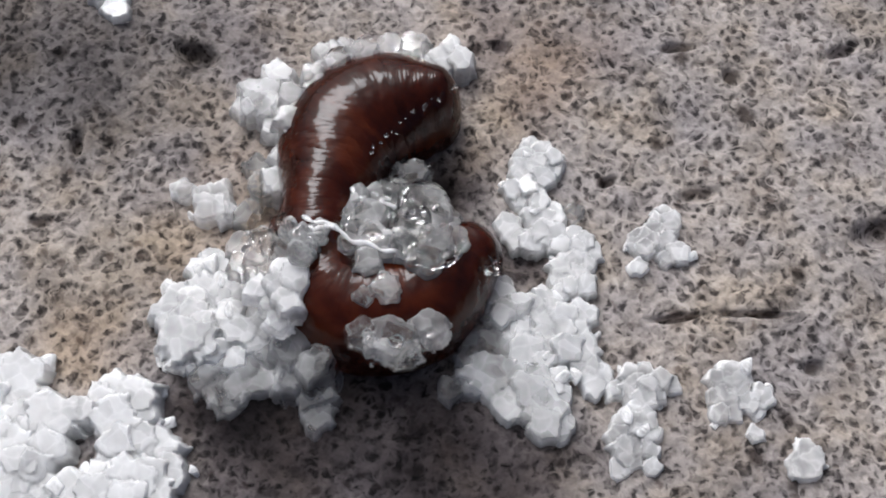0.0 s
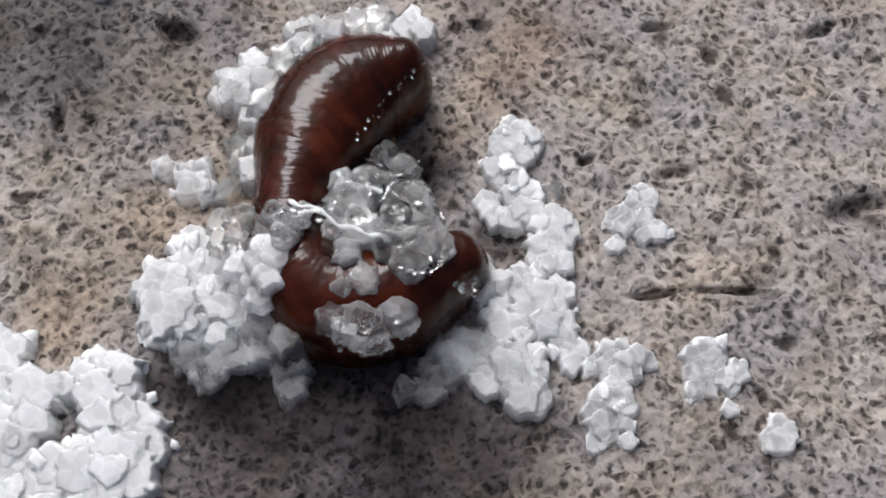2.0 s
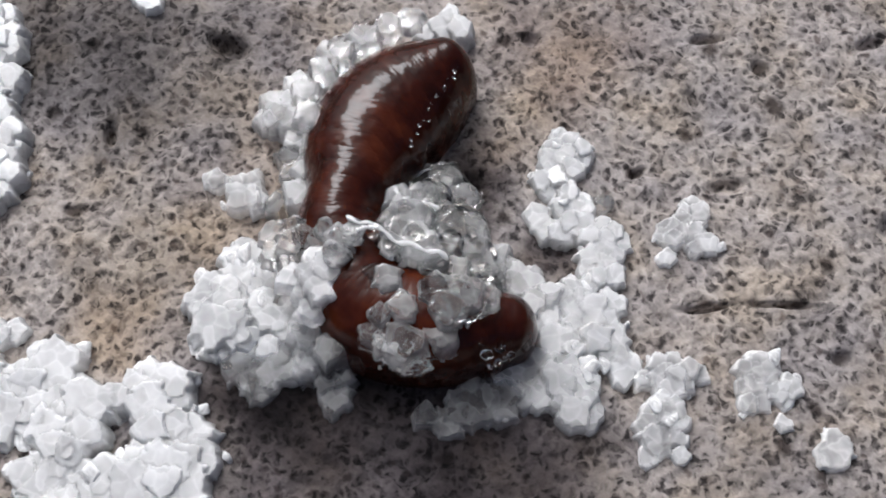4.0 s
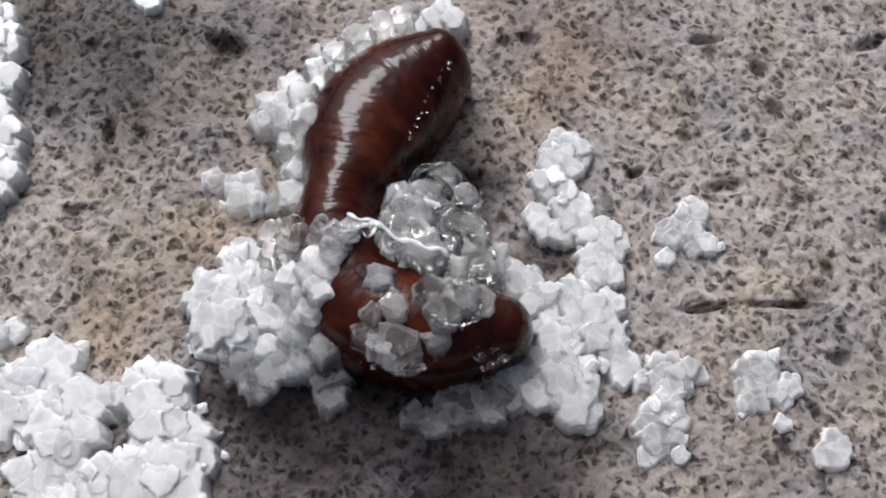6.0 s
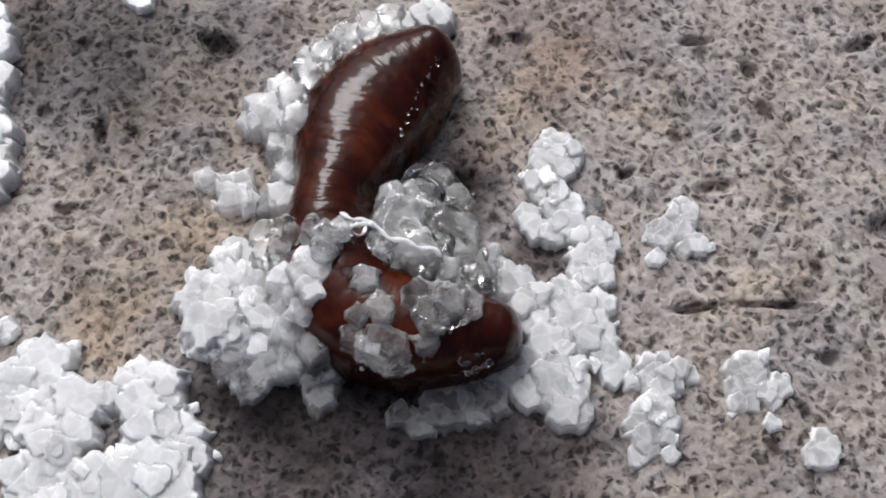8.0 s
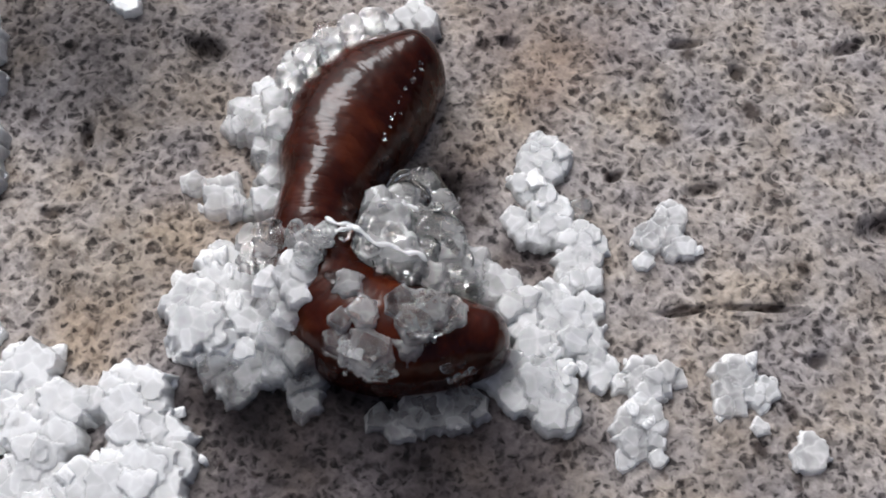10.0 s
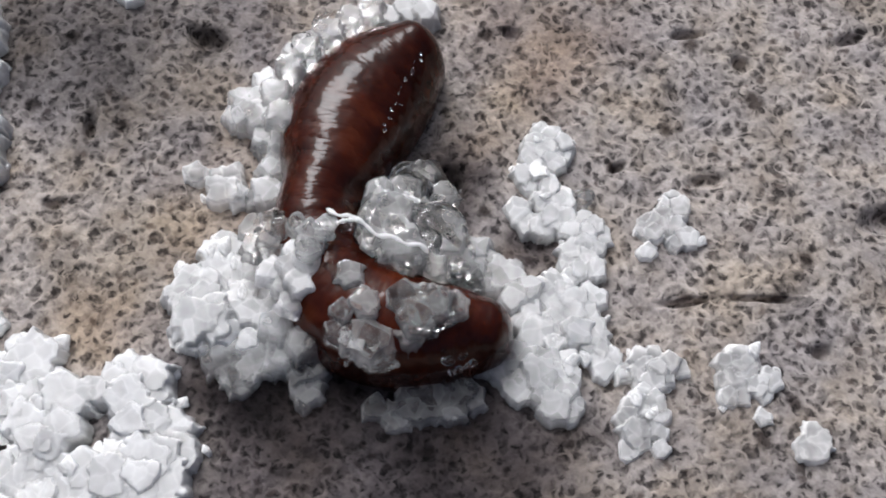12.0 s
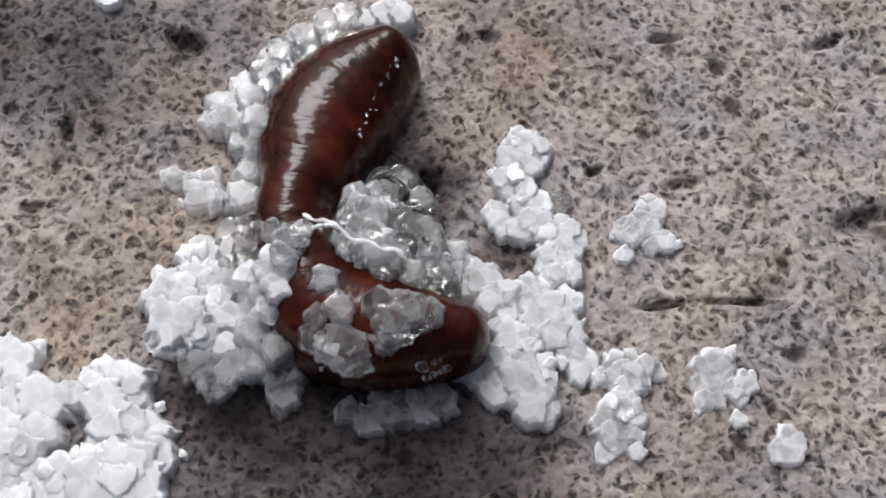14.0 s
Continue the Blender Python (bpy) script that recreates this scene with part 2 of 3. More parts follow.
def ground():
    xs, ys = spread(-27.0, 27.0, 0.12), spread(-18.0, 20.0, 0.12)
    x, y = np.meshgrid(xs, ys)
    near = np.clip(1.5 - np.maximum(np.abs(x) / 29, np.abs(y) / 24) * 0.5, 0, 1)
    wx, wy = x + 0.5 * ripple(x, y, 0.8, 11), y + 0.5 * ripple(x, y, 0.8, 12)
    z = 0.30 * (ripple(x, y, 6.0, 1) - 0.5) + 0.12 * (ripple(wx, wy, 0.9, 2) - 0.5)
    z += 0.16 * (ripple(wx, wy, 0.42, 3) - 0.5) + 0.08 * (ripple(x, y, 0.25, 4) - 0.5)
    z -= 0.45 * np.clip(ripple(wx, wy, 0.62, 5) - 0.74, 0, 1) + 0.6 * np.clip(ripple(wx, wy, 1.3, 6) - 0.82, 0, 1)
    # the larger pits and two scratches: place, half length, half width, turn, depth
    for px, py, a, b, turn, deep in (
            (-12.26, 12.29, 1.1, 0.55, -25, 1.3), (14.32, 3.58, 1.0, 0.35, 10, 0.6), (16.99, 10.83, 0.5, 0.4, -40, 0.9),
            (23.9, 1.4, 1.8, 0.75, 12, 1.1), (24.6, 1.1, 0.5, 0.45, 0, -0.7), (0.91, 3.41, 0.75, 0.9, 0, 1.3), (12.71, -3.21, 1.1, 0.17, 6, 0.9),
            (16.53, -3.09, 1.5, 0.13, -4, 0.9), (-18.14, 6.61, 0.3, 0.7, 0, 0.9), (5.35, 0.03, 1.2, 0.8, 0, 0.5),
            (19.26, -5.88, 0.45, 0.35, 0, 1.0), (14.06, 12.66, 0.9, 0.22, 5, 0.8), (23.23, 12.48, 0.8, 0.3, 20, 0.8), (4.40, 12.66, 0.5, 0.4, 0, 0.6),
            (13.13, 8.87, 0.3, 0.6, 15, 0.6), (9.80, 4.41, 0.45, 0.2, 30, 0.7), (-19.52, 2.11, 0.5, 0.25, 0, 0.6)):
        c, s = math.cos(radians(turn)), math.sin(radians(turn))
        u, v = (x - px) * c + (y - py) * s, (y - py) * c - (x - px) * s
        z -= deep * np.exp(-((u / a) ** 2 + (v / b) ** 2) ** 1.5)
    z *= near
    verts = np.stack([x, y, z], -1).reshape(-1, 3) * MM
    rows, cols = x.shape
    k = (np.arange(rows - 1)[:, None] * cols + np.arange(cols - 1)).reshape(-1)
    mesh = bpy.data.meshes.new("ground")
    mesh.from_pydata(verts.tolist(), [], np.stack([k, k + 1, k + cols + 1, k + cols], -1).tolist())
    mesh.polygons.foreach_set("use_smooth", [True] * len(mesh.polygons))
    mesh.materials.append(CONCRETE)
    tagged(new("ground", mesh), "rough grey weathered concrete with pits and rusty stains", "ground", kind="structure")


ground()



# ---- the slug ----
def part(name, mesh, parent, label=""):
    ob = new(name, mesh)
    ob.parent = parent
    return tagged(ob, label)


RINGS = 130


def ring_radius(s):
    """Half the body's width from tail to head, smoothed."""
    near = np.clip(s + np.linspace(-0.05, 0.05, 9), 0, 1)
    return float(np.mean(np.interp(near, [0, 0.03, 0.08, 0.14, 0.22, 0.3, 0.38, 0.45, 0.55, 0.72, 0.82, 0.9, 0.96, 1], [1.6, 2.2, 2.9, 3.25, 3.45, 3.05, 2.4, 2.05, 2.55, 3.05, 2.85, 2.45, 2.0, 1.5])))


def ring_rise(s):
    """The back stays level where the body narrows, up to the fold."""
    return 0.85 * (2.85 - ring_radius(s)) * np.interp(s, [0.5, 0.65], [1, 0])


def ring_mesh(n):
    """One fold of the slug's body: a rounded slice across the axis x, widest a millimetre over the ground."""
    s = n / (RINGS - 1)
    r = ring_radius(s)
    rise = 1.0 + ring_rise(s) + 0.94 * (r if s < 0.5 else min(r, 2.75))
    r *= 1 + 0.0025 * math.sin(n * 0.9) + 0.0015 * math.sin(n * 4.1)
    stretch = np.interp(s, [0, 0.12, 0.85, 1], [0.75, 1.0, 0.95, 0.85])
    mesh = bpy.data.meshes.new("body_fold")
    bm = bmesh.new()
    bmesh.ops.create_uvsphere(bm, u_segments=40, v_segments=20, radius=1.0, matrix=Matrix.Rotation(radians(90), 4, "Y"))
    for v in bm.verts:
        q = Vector((0, v.co.y, v.co.z))
        a = math.atan2(q.z, q.y)
        c, d = math.cos(a), math.sin(a)
        power = 2.15 if d > 0 else 5.0
        boxy = (abs(c) ** power + abs(d) ** power) ** (-1 / power)
        wrinkle = 1 + 0.003 * math.sin(9 * a + n * 1.3)
        v.co = Vector((v.co.x * r * stretch, v.co.y * boxy * wrinkle * r, v.co.z * boxy * wrinkle * (rise if d > 0 else 1.25))) * MM
    bm.to_mesh(mesh)
    bm.free()
    mesh.polygons.foreach_set("use_smooth", [True] * len(mesh.polygons))
    # where each point lies along the whole body, for the skin's pattern
    rest = mesh.attributes.new("rest", "FLOAT_VECTOR", "POINT")
    rest.data.foreach_set("vector", [c for v in mesh.vertices for c in (v.co.x + s * 34 * MM, v.co.y, v.co.z)])
    mesh.materials.append(SKIN)
    return mesh


SLUG = tagged(new("slug"), "dark red-brown wet slug curled up, dusted with salt grains", "slug")
FOLDS = [part("body_fold", ring_mesh(n), SLUG) for n in range(RINGS)]


# ---- salt ----
def grain_mesh(seed):
    """A crystal of about one millimetre half size: a squat block with chipped corners and worn, rounded edges."""
    rng = random.Random(100 + seed)
    half = (1.0, rng.uniform(0.72, 1.0), rng.uniform(0.35, 0.55))
    power = rng.uniform(4.0, 7.0)
    skew = rng.uniform(-0.25, 0.25), rng.uniform(-0.2, 0.2)
    chips = []
    for k in range(7):
        a = Vector((rng.gauss(0, 1), rng.gauss(0, 1), rng.gauss(0, 0.35))).normalized()
        chips.append((a, rng.uniform(0.66, 0.98)))
    bm = bmesh.new()
    bmesh.ops.create_cube(bm, size=2.0)
    bmesh.ops.subdivide_edges(bm, edges=bm.edges[:], cuts=5, use_grid_fill=True)
    worn = []
    off = Vector((seed * 3.7, 1.0, 0))
    for v in bm.verts:
        near = sorted(abs(c) for c in v.co)[1]
        d = v.co.normalized()
        r = (abs(d.x) ** power + abs(d.y) ** power + abs(d.z) ** power) ** (-1 / power)
        edge = min(1.0, max(0.0, (near - 0.45) / 0.4))
        for a, far in chips:
            cut = far / max(0.15, d.dot(a))
            edge = max(edge, 1 - min(1.0, abs(r - cut) / 0.16))
            r = min(r, cut)
        r *= 1 + 0.09 * noise.noise(d * 1.7 + off) + 0.05 * noise.noise(d * 4.0 + off)
        q = Vector((d.x * half[0], d.y * half[1], d.z * half[2])) * r
        v.co = Vector((q.x + skew[0] * q.y, q.y, q.z + skew[1] * q.x)) * MM
        worn.append(edge)
    mesh = bpy.data.meshes.new("grain")
    bm.to_mesh(mesh)
    bm.free()
    mesh.polygons.foreach_set("use_smooth", [True] * len(mesh.polygons))
    mesh.attributes.new("worn", "FLOAT", "POINT").data.foreach_set("value", worn)
    return mesh


def slime_mesh(seed):
    """A smooth drop of slime with a sagging outline, about one millimetre in half size."""
    mesh = bpy.data.meshes.new("slime_drop")
    bm = bmesh.new()
    bmesh.ops.create_icosphere(bm, subdivisions=4, radius=1.0)
    off = Vector((seed * 5.3, 2.0, 0))
    for v in bm.verts:
        d = v.co.normalized()
        v.co = d * (1 + 0.28 * noise.noise(d * 1.3 + off) + 0.06 * noise.noise(d * 3.1 + off)) * MM
        v.co.z *= 0.7
    bm.to_mesh(mesh)
    bm.free()
    mesh.polygons.foreach_set("use_smooth", [True] * len(mesh.polygons))
    return mesh


GRAINS, SLIMES = {}, []
for seed in range(5):
    shape = slime_mesh(20 + seed)
    shape.materials.append(SLIME)
    SLIMES.append(shape)
for kind in (DRY, FROST, WET, HALF, THICK, MELT, THIN_SHADED, GLAZE):
    GRAINS[kind.name] = []
    for seed in range(16):
        shape = grain_mesh(seed)
        shape.materials.append(kind)
        GRAINS[kind.name].append(shape)


def crystals(plates, floor, at, rng, build, step=0.07):
    """Crystals grown together: ragged flat plates (x, y, height, half size, normal) that overlap. Builds the crust, closed by a base at the
    floor, or each crystal as far as it stands above its neighbours (its cap on the crust, or down to the floor where there is none), or both."""
    span = [f([p[k] + sign * 1.7 * p[3] for p in plates]) for f, sign in ((min, -1), (max, 1)) for k in (0, 1)]
    gx, gy = np.meshgrid(np.arange(span[0], span[2], step), np.arange(span[1], span[3], step))
    high, worn, owner = np.full(gx.shape, -9.0), np.zeros(gx.shape), np.zeros(gx.shape, int)
    shake = 0.4 * (ripple(gx, gy, 0.42, 31) - 0.5) + 0.32 * (ripple(gx, gy, 0.23, 32) - 0.5)
    for which, (x, y, z, size, n) in enumerate(plates):
        corners = rng.choice((5, 6, 7))
        reach = np.full(gx.shape, 1.25 * size)
        for k in range(corners):
            a = (k + rng.uniform(-0.3, 0.3)) / corners * 2 * math.pi
            reach = np.minimum(reach, size * rng.uniform(0.72, 1.02) / np.maximum(0.2, np.cos(np.arctan2(gy - y, gx - x) - a)))
        dx, dy = gx - x, gy - y
        q = np.hypot(dx, dy) / reach + shake * 0.62
        edge = np.clip((q - 0.8) / 0.18, 0, 1)
        h = z - (n.x * dx + n.y * dy) / n.z - 0.02 * size * q * q - 0.32 * size * edge * edge * (3 - 2 * edge) - 5.0 * size * np.maximum(0, q - 0.98)
        over = h > high
        high = np.where(over, h, high)
        owner = np.where(over, which, owner)
        worn = np.where(over, np.exp(-((q - 0.92) / 0.1) ** 2), worn)
    high += 0.03 * (ripple(gx, gy, 0.6, 33) - 0.5) + 0.006 * (ripple(gx, gy, 0.2, 34) - 0.5)
    rows, cols = gx.shape
    solid = high > floor
    cell = solid[:-1, :-1] | solid[1:, :-1] | solid[:-1, 1:] | solid[1:, 1:]
    whole = np.arange(rows - 1)[:, None] * cols + np.arange(cols - 1)

    def closed(name, k, sink, deep, gap):
        used, quads = np.unique(np.stack([k, k + 1, k + cols + 1, k + cols], -1), return_inverse=True)
        quads = quads.reshape(-1, 4)
        count = len(used)
        px, py = gx.ravel()[used] - at[0], gy.ravel()[used] - at[1]
        px, py = px - gap * np.sign(px - px.mean()), py - gap * np.sign(py - py.mean())
        z = np.maximum(high.ravel()[used], floor - 0.05) - at[2]
        top = np.stack([px, py, z - sink], -1)
        base = np.stack([px, py, np.maximum(z - deep, floor - 0.15 - at[2])], -1)
        edges = np.concatenate([quads[:, [n, (n + 1) % 4]] for n in range(4)])
        keys = np.sort(edges, 1)
        _, first, times = np.unique(keys[:, 0] * count + keys[:, 1], return_index=True, return_counts=True)
        rim = edges[first[times == 1]]
        sides = np.stack([rim[:, 1], rim[:, 0], rim[:, 0] + count, rim[:, 1] + count], -1)
        mesh = bpy.data.meshes.new(name)
        mesh.from_pydata((np.vstack([top, base]) * MM).tolist(), [], np.vstack([quads, quads[:, ::-1] + count, sides]).tolist())
        mesh.polygons.foreach_set("use_smooth", [True] * len(mesh.polygons))
        mesh.set_sharp_from_angle(angle=radians(32))
        mesh.attributes.new("worn", "FLOAT", "POINT").data.foreach_set("value", np.concatenate([worn.ravel()[used]] * 2))
        return mesh

    made = []
    if "crust" in build:
        made.append(closed("crust", whole[cell], 0.025, 99.0, 0.0))
    if "crystal" in build:
        deep = 0.22 if made else 99.0
        made += [closed("crystal", whole[cell & (owner[:-1, :-1] == which)], 0.0, deep, 0.002) for which in np.unique(owner[:-1, :-1][cell])]
    return made


def clump(name, label, lobes, kind, seed, size=0.92, gap=0.68, low=0.7, flat=False, at=None, holes=(), group="salt clumps", loose=0.06, grown=True):
    """A clump of salt: an Empty at its base, a crust of crystals grown together and loose grains on it, over its lobes (x, y, height, radius).
    Lobes on the ground are heaps whose middle height is given; flat ones are one layer thick at that height."""
    rng = random.Random(seed)
    at = at or (lobes[0][0], lobes[0][1], 0.0)
    thing = tagged(new(name), label, "salt", group)
    thing.matrix_basis = pose(*(c * MM for c in at))
    plates, chips = [], []
    for x, y, z, r in lobes:
        edge = max(0.0, r - 0.68 * size)
        spots = [(0.0, 0.0)] if r < 1.3 * size else []
        for _ in range(int(130 * r * r) if edge > 0 else 0):
            a, d = rng.uniform(0, 2 * math.pi), edge * math.sqrt(rng.random())
            spots.append((d * math.cos(a), d * math.sin(a)))
        for dx, dy in spots:
            d = min(1.0, math.hypot(dx, dy) / max(r, 0.01))
            px, py = x + dx, y + dy
            if any((px - p[0]) ** 2 + (py - p[1]) ** 2 < gap * gap for p in plates) or any(math.hypot(px - u, py - v) < w for u, v, w in holes):
                continue
            s = size * (rng.uniform(0.75, 1.1) if rng.random() < 0.8 else rng.uniform(1.2, 1.45))
            if r < 0.9:
                s = min(s, r)
            if flat:
                top = z + 0.3 * (1 - d * d) + 0.45 * s
            else:
                top = max(0.55 * s, 1.6 * low * z * (0.2 + 0.8 * min(1.0, 2.2 * math.sqrt(1 - 0.97 * d * d))) * rng.uniform(0.88, 1.05) + rng.uniform(-0.15, 0.1))
            lean = 0.15 * d
            tilt = 0.03 if rng.random() < 0.75 else 0.1
            n = Vector((dx / max(r, 0.01) * lean + rng.gauss(0, tilt), dy / max(r, 0.01) * lean + rng.gauss(0, tilt) - 0.1, 1)).normalized()
            plates.append((px, py, top, s, n))
            if grown and rng.random() < loose:
                c = s * rng.uniform(0.4, 0.65)
                chips.append((px + rng.gauss(0, 0.3), py + rng.gauss(0, 0.3), top - 0.2 * c, c, n))
            if d > 0.45 and not flat and rng.random() < 0.7:
                c = s * rng.uniform(0.22, 0.42)
                a = math.atan2(dy, dx) + rng.gauss(0, 0.5)
                chips.append((px + math.cos(a) * s * 0.95, py + math.sin(a) * s * 0.95, c * 0.35, c, n))
    if grown:
        floor = min(p[2] for p in plates) - 0.6 if flat else -0.3
        for mesh in crystals(plates, floor, at, rng, ("crust",) if kind in (WET, MELT) else ("crystal",) if kind in (THIN_SHADED, GLAZE, FROST) else ("crust", "crystal")):
            mesh.materials.append(kind)
            part(mesh.name.split(".")[0], mesh, thing)
    else:
        chips = [(x, y, z - 0.15 * c, c, n) for x, y, z, c, n in plates]
    for x, y, z, c, n in chips:
        turn = n.to_track_quat("Z", "Y") @ Euler((0, 0, rng.uniform(0, 6.28))).to_quaternion()
        ob = part("grain", rng.choice(GRAINS[kind.name]), thing)
        ob.matrix_basis = Matrix.LocRotScale(Vector((x - at[0], y - at[1], z - at[2])) * MM, turn, (c, c * rng.uniform(0.75, 1.1), c * rng.uniform(0.9, 1.3)))
    return thing


def slime(thing, places):
    """Drops of clear slime on a thing: x, y, height and radius of each."""
    at = thing.matrix_basis.translation / MM
    for k, (x, y, z, r) in enumerate(places):
        ob = part("slime_drop", SLIMES[k % len(SLIMES)], thing, "clear wet slime")
        ob.matrix_basis = Matrix.LocRotScale(Vector((x - at.x, y - at.y, z - at.z)) * MM, Euler((0.2 * k, 0.15, 2.1 * k)), (r, r * 0.9, r * 0.75))
    return thing


WHITE = "clump of coarse white salt grains on concrete"

# heap of salt below the slug's tail side, the largest
clump("salt_heap", "broad heap of coarse white salt grains on concrete", [
    (-14.66, -8.65, 1.6, 2.5), (-12.67, -10.63, 1.4, 1.9), (-13.85, -11.95, 1.4, 2.2), (-17.72, -9.85, 1.5, 2.2), (-20.19, -7.00, 1.2, 1.75), (-16.47, -12.16, 1.2, 2.0),
    (-18.98, -11.66, 1.3, 1.9), (-19.78, -8.94, 1.2, 1.6), (-18.08, -13.72, 1.2, 2.6), (-14.23, -14.19, 1, 2.3), (-22.57, -8.12, 1.2, 2.2)], THICK, 1, low=0.48, size=1.15, gap=0.82,
    holes=((-15.80, -9.60, 1.4), (-15.78, -10.49, 1.4), (-20.41, -10.44, 1.3), (-14.24, -10.20, 0.5)))
clump("salt_clump", WHITE, [(-24.88, 11.86, 1.2, 1.6), (-24.39, 9.14, 1, 1.4), (-23.77, 6.55, 1, 1.3), (-23.06, 5.47, 0.7, 0.8), (-23.68, 3.40, 1, 1.5), (-25.08, 13.83, 1, 1.3), (-23.70, 4.88, 1, 1.3), (-25.53, 7.29, 1.2, 2.2)], THICK, 2)
clump("salt_clump", WHITE, [(-21.47, -4.54, 0.6, 0.75), (-22.35, -4.77, 0.6, 0.9)], DRY, 3)
clump("salt_clump", WHITE, [(-16.81, 14.94, 0.7, 1.0), (-17.76, 15.93, 0.7, 1.0)], DRY, 4)

# heap against the slug's fold
clump("salt_heap", "high heap of white salt grains against the slug", [
    (-10.42, -3.52, 2.3, 2.4), (-8.65, -4.28, 2, 1.9), (-11.2, -4.75, 1.5, 1.35), (-9.9, -5.0, 1.6, 1.2), (-10.24, -1.27, 1.9, 1.4), (-7.46, -3.69, 2, 1.2), (-12.04, -4.05, 1.4, 1.1)], DRY, 5, low=0.34, size=1.05, gap=0.74)
clump("salt_clump", "shaded salt grains at the foot of the heap", [(-9.4, -6.8, 0.6, 1.5), (-8.0, -6.2, 0.7, 1.3), (-10.6, -6.3, 0.6, 0.9), (-7.3, -5.6, 0.9, 1.0)], THIN_SHADED, 6, size=1.0, gap=0.8, loose=0.05)
clump("salt_clump", WHITE, [(-10.43, 2.96, 0.9, 1.25), (-12.24, 3.67, 0.6, 0.75), (-11.28, 2.74, 0.7, 0.7)], FROST, 7)
clump("salt_clump", "half-dissolved clear salt grains by the slug", [(-8.11, 3.79, 1, 1.1), (-8.86, 2.41, 0.7, 0.8), (-8.33, 4.93, 0.9, 0.8)], WET, 8)
clump("salt_clump", "wet salt grains beside the slug's fold", [(-8.66, -0.58, 2.6, 0.8), (-7.14, -1.13, 3.6, 1.1), (-7.55, -1.99, 3.2, 1.0), (-6.24, -2.19, 4, 0.9), (-8.29, -1.66, 2.8, 0.9), (-6.41, -1.31, 4, 0.8)], WET, 9, flat=True, size=0.7)
clump("salt_clump", WHITE, [(-6.34, -2.91, 4, 1.05), (-5.50, -3.31, 4.4, 0.7), (-7.18, -3.38, 3.4, 1.0), (-6.23, -3.87, 3.9, 0.95), (-6.89, -4.45, 3.2, 0.95), (-6.12, -4.69, 3.6, 0.6)], FROST, 10, flat=True, size=0.75)

# long clump beside the slug's head
clump("salt_heap", "long branching clump of damp white salt grains", [
    (6.04, 5.25, 1.1, 1.45), (4.96, 3.28, 0.9, 1.0), (6.23, 2.59, 1, 1.1), (4.50, 1.77, 0.7, 0.9), (5.18, 0.82, 0.7, 1.0), (6.47, 1.20, 0.9, 1.1),
    (7.72, 0.68, 1, 1.3), (8.59, 0.19, 0.7, 0.9), (7.48, -1.28, 1, 1.35), (7.96, -0.37, 0.9, 1.0), (5.57, 4.12, 1, 1.1), (6.13, -2.93, 1.2, 1.5), (7.35, -3.64, 1.1, 1.2), (5.24, -4.41, 1.2, 1.3),
    (6.30, -5.28, 1.2, 1.4), (7.71, -5.17, 0.9, 1.0), (8.20, -6.44, 0.8, 1.0), (6.79, -6.68, 1.1, 1.3)], DRY, 11, low=0.42, size=0.76, gap=0.6, holes=((5.15, -0.57, 1.3), (7.01, -5.91, 0.75), (7.37, -6.79, 0.7)))
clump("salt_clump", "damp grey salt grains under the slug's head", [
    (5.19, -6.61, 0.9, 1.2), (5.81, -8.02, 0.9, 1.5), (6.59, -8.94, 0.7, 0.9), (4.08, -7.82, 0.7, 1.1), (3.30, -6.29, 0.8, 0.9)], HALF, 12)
clump("salt_clump", "string of wet salt grains behind the slug's head", [(2.70, -1.28, 1, 0.95), (3.80, -2.10, 1, 0.95), (4.61, -2.89, 1.1, 0.9), (2.14, -0.81, 1.2, 0.8), (3.24, -2.36, 0.9, 0.9), (1.99, -1.84, 1.1, 0.9), (4.05, -3.30, 1, 1.0)], HALF, 13)
clump("salt_grain", "thin clear salt flake on concrete", [(7.77, 2.29, 0.5, 0.6)], WET, 14)

# small clumps on the open concrete
clump("salt_clump", WHITE, [(10.70, -6.82, 1.1, 1.3), (9.49, -7.03, 0.6, 0.7), (12.10, -6.80, 0.6, 0.75), (10.76, -7.93, 0.6, 0.4)], FROST, 15, low=0.4, size=0.68, gap=0.56)
clump("salt_clump", WHITE, [(10.20, -9.24, 1.1, 1.45), (9.06, -9.18, 0.6, 0.45), (9.31, -10.88, 0.5, 0.6), (10.77, -10.88, 0.5, 0.65), (9.97, -10.20, 0.8, 0.9)], FROST, 16, low=0.4, size=0.68, gap=0.56)
clump("salt_clump", WHITE, [(12.42, 1.50, 0.6, 1.0), (11.41, 0.71, 0.6, 1.0), (10.91, -0.61, 0.4, 0.6), (12.54, 0.28, 0.5, 0.85), (12.45, 2.56, 0.4, 0.4)], FROST, 17, low=0.38, size=0.56, gap=0.46)
clump("salt_clump", WHITE, [(14.84, -6.72, 0.8, 0.95), (15.62, -6.23, 0.6, 0.6), (14.60, -7.96, 0.7, 0.9), (15.96, -7.82, 0.7, 0.85), (15.80, -9.24, 0.5, 0.5), (15.14, -7.71, 0.8, 0.9)], FROST, 18, low=0.4, size=0.64, gap=0.5)
clump("salt_grain", "single frosted clear salt grain on concrete", [(18.00, -10.52, 0.4, 1.0)], FROST, 48, low=0.42, size=1.0, gap=2.5, loose=0.0)

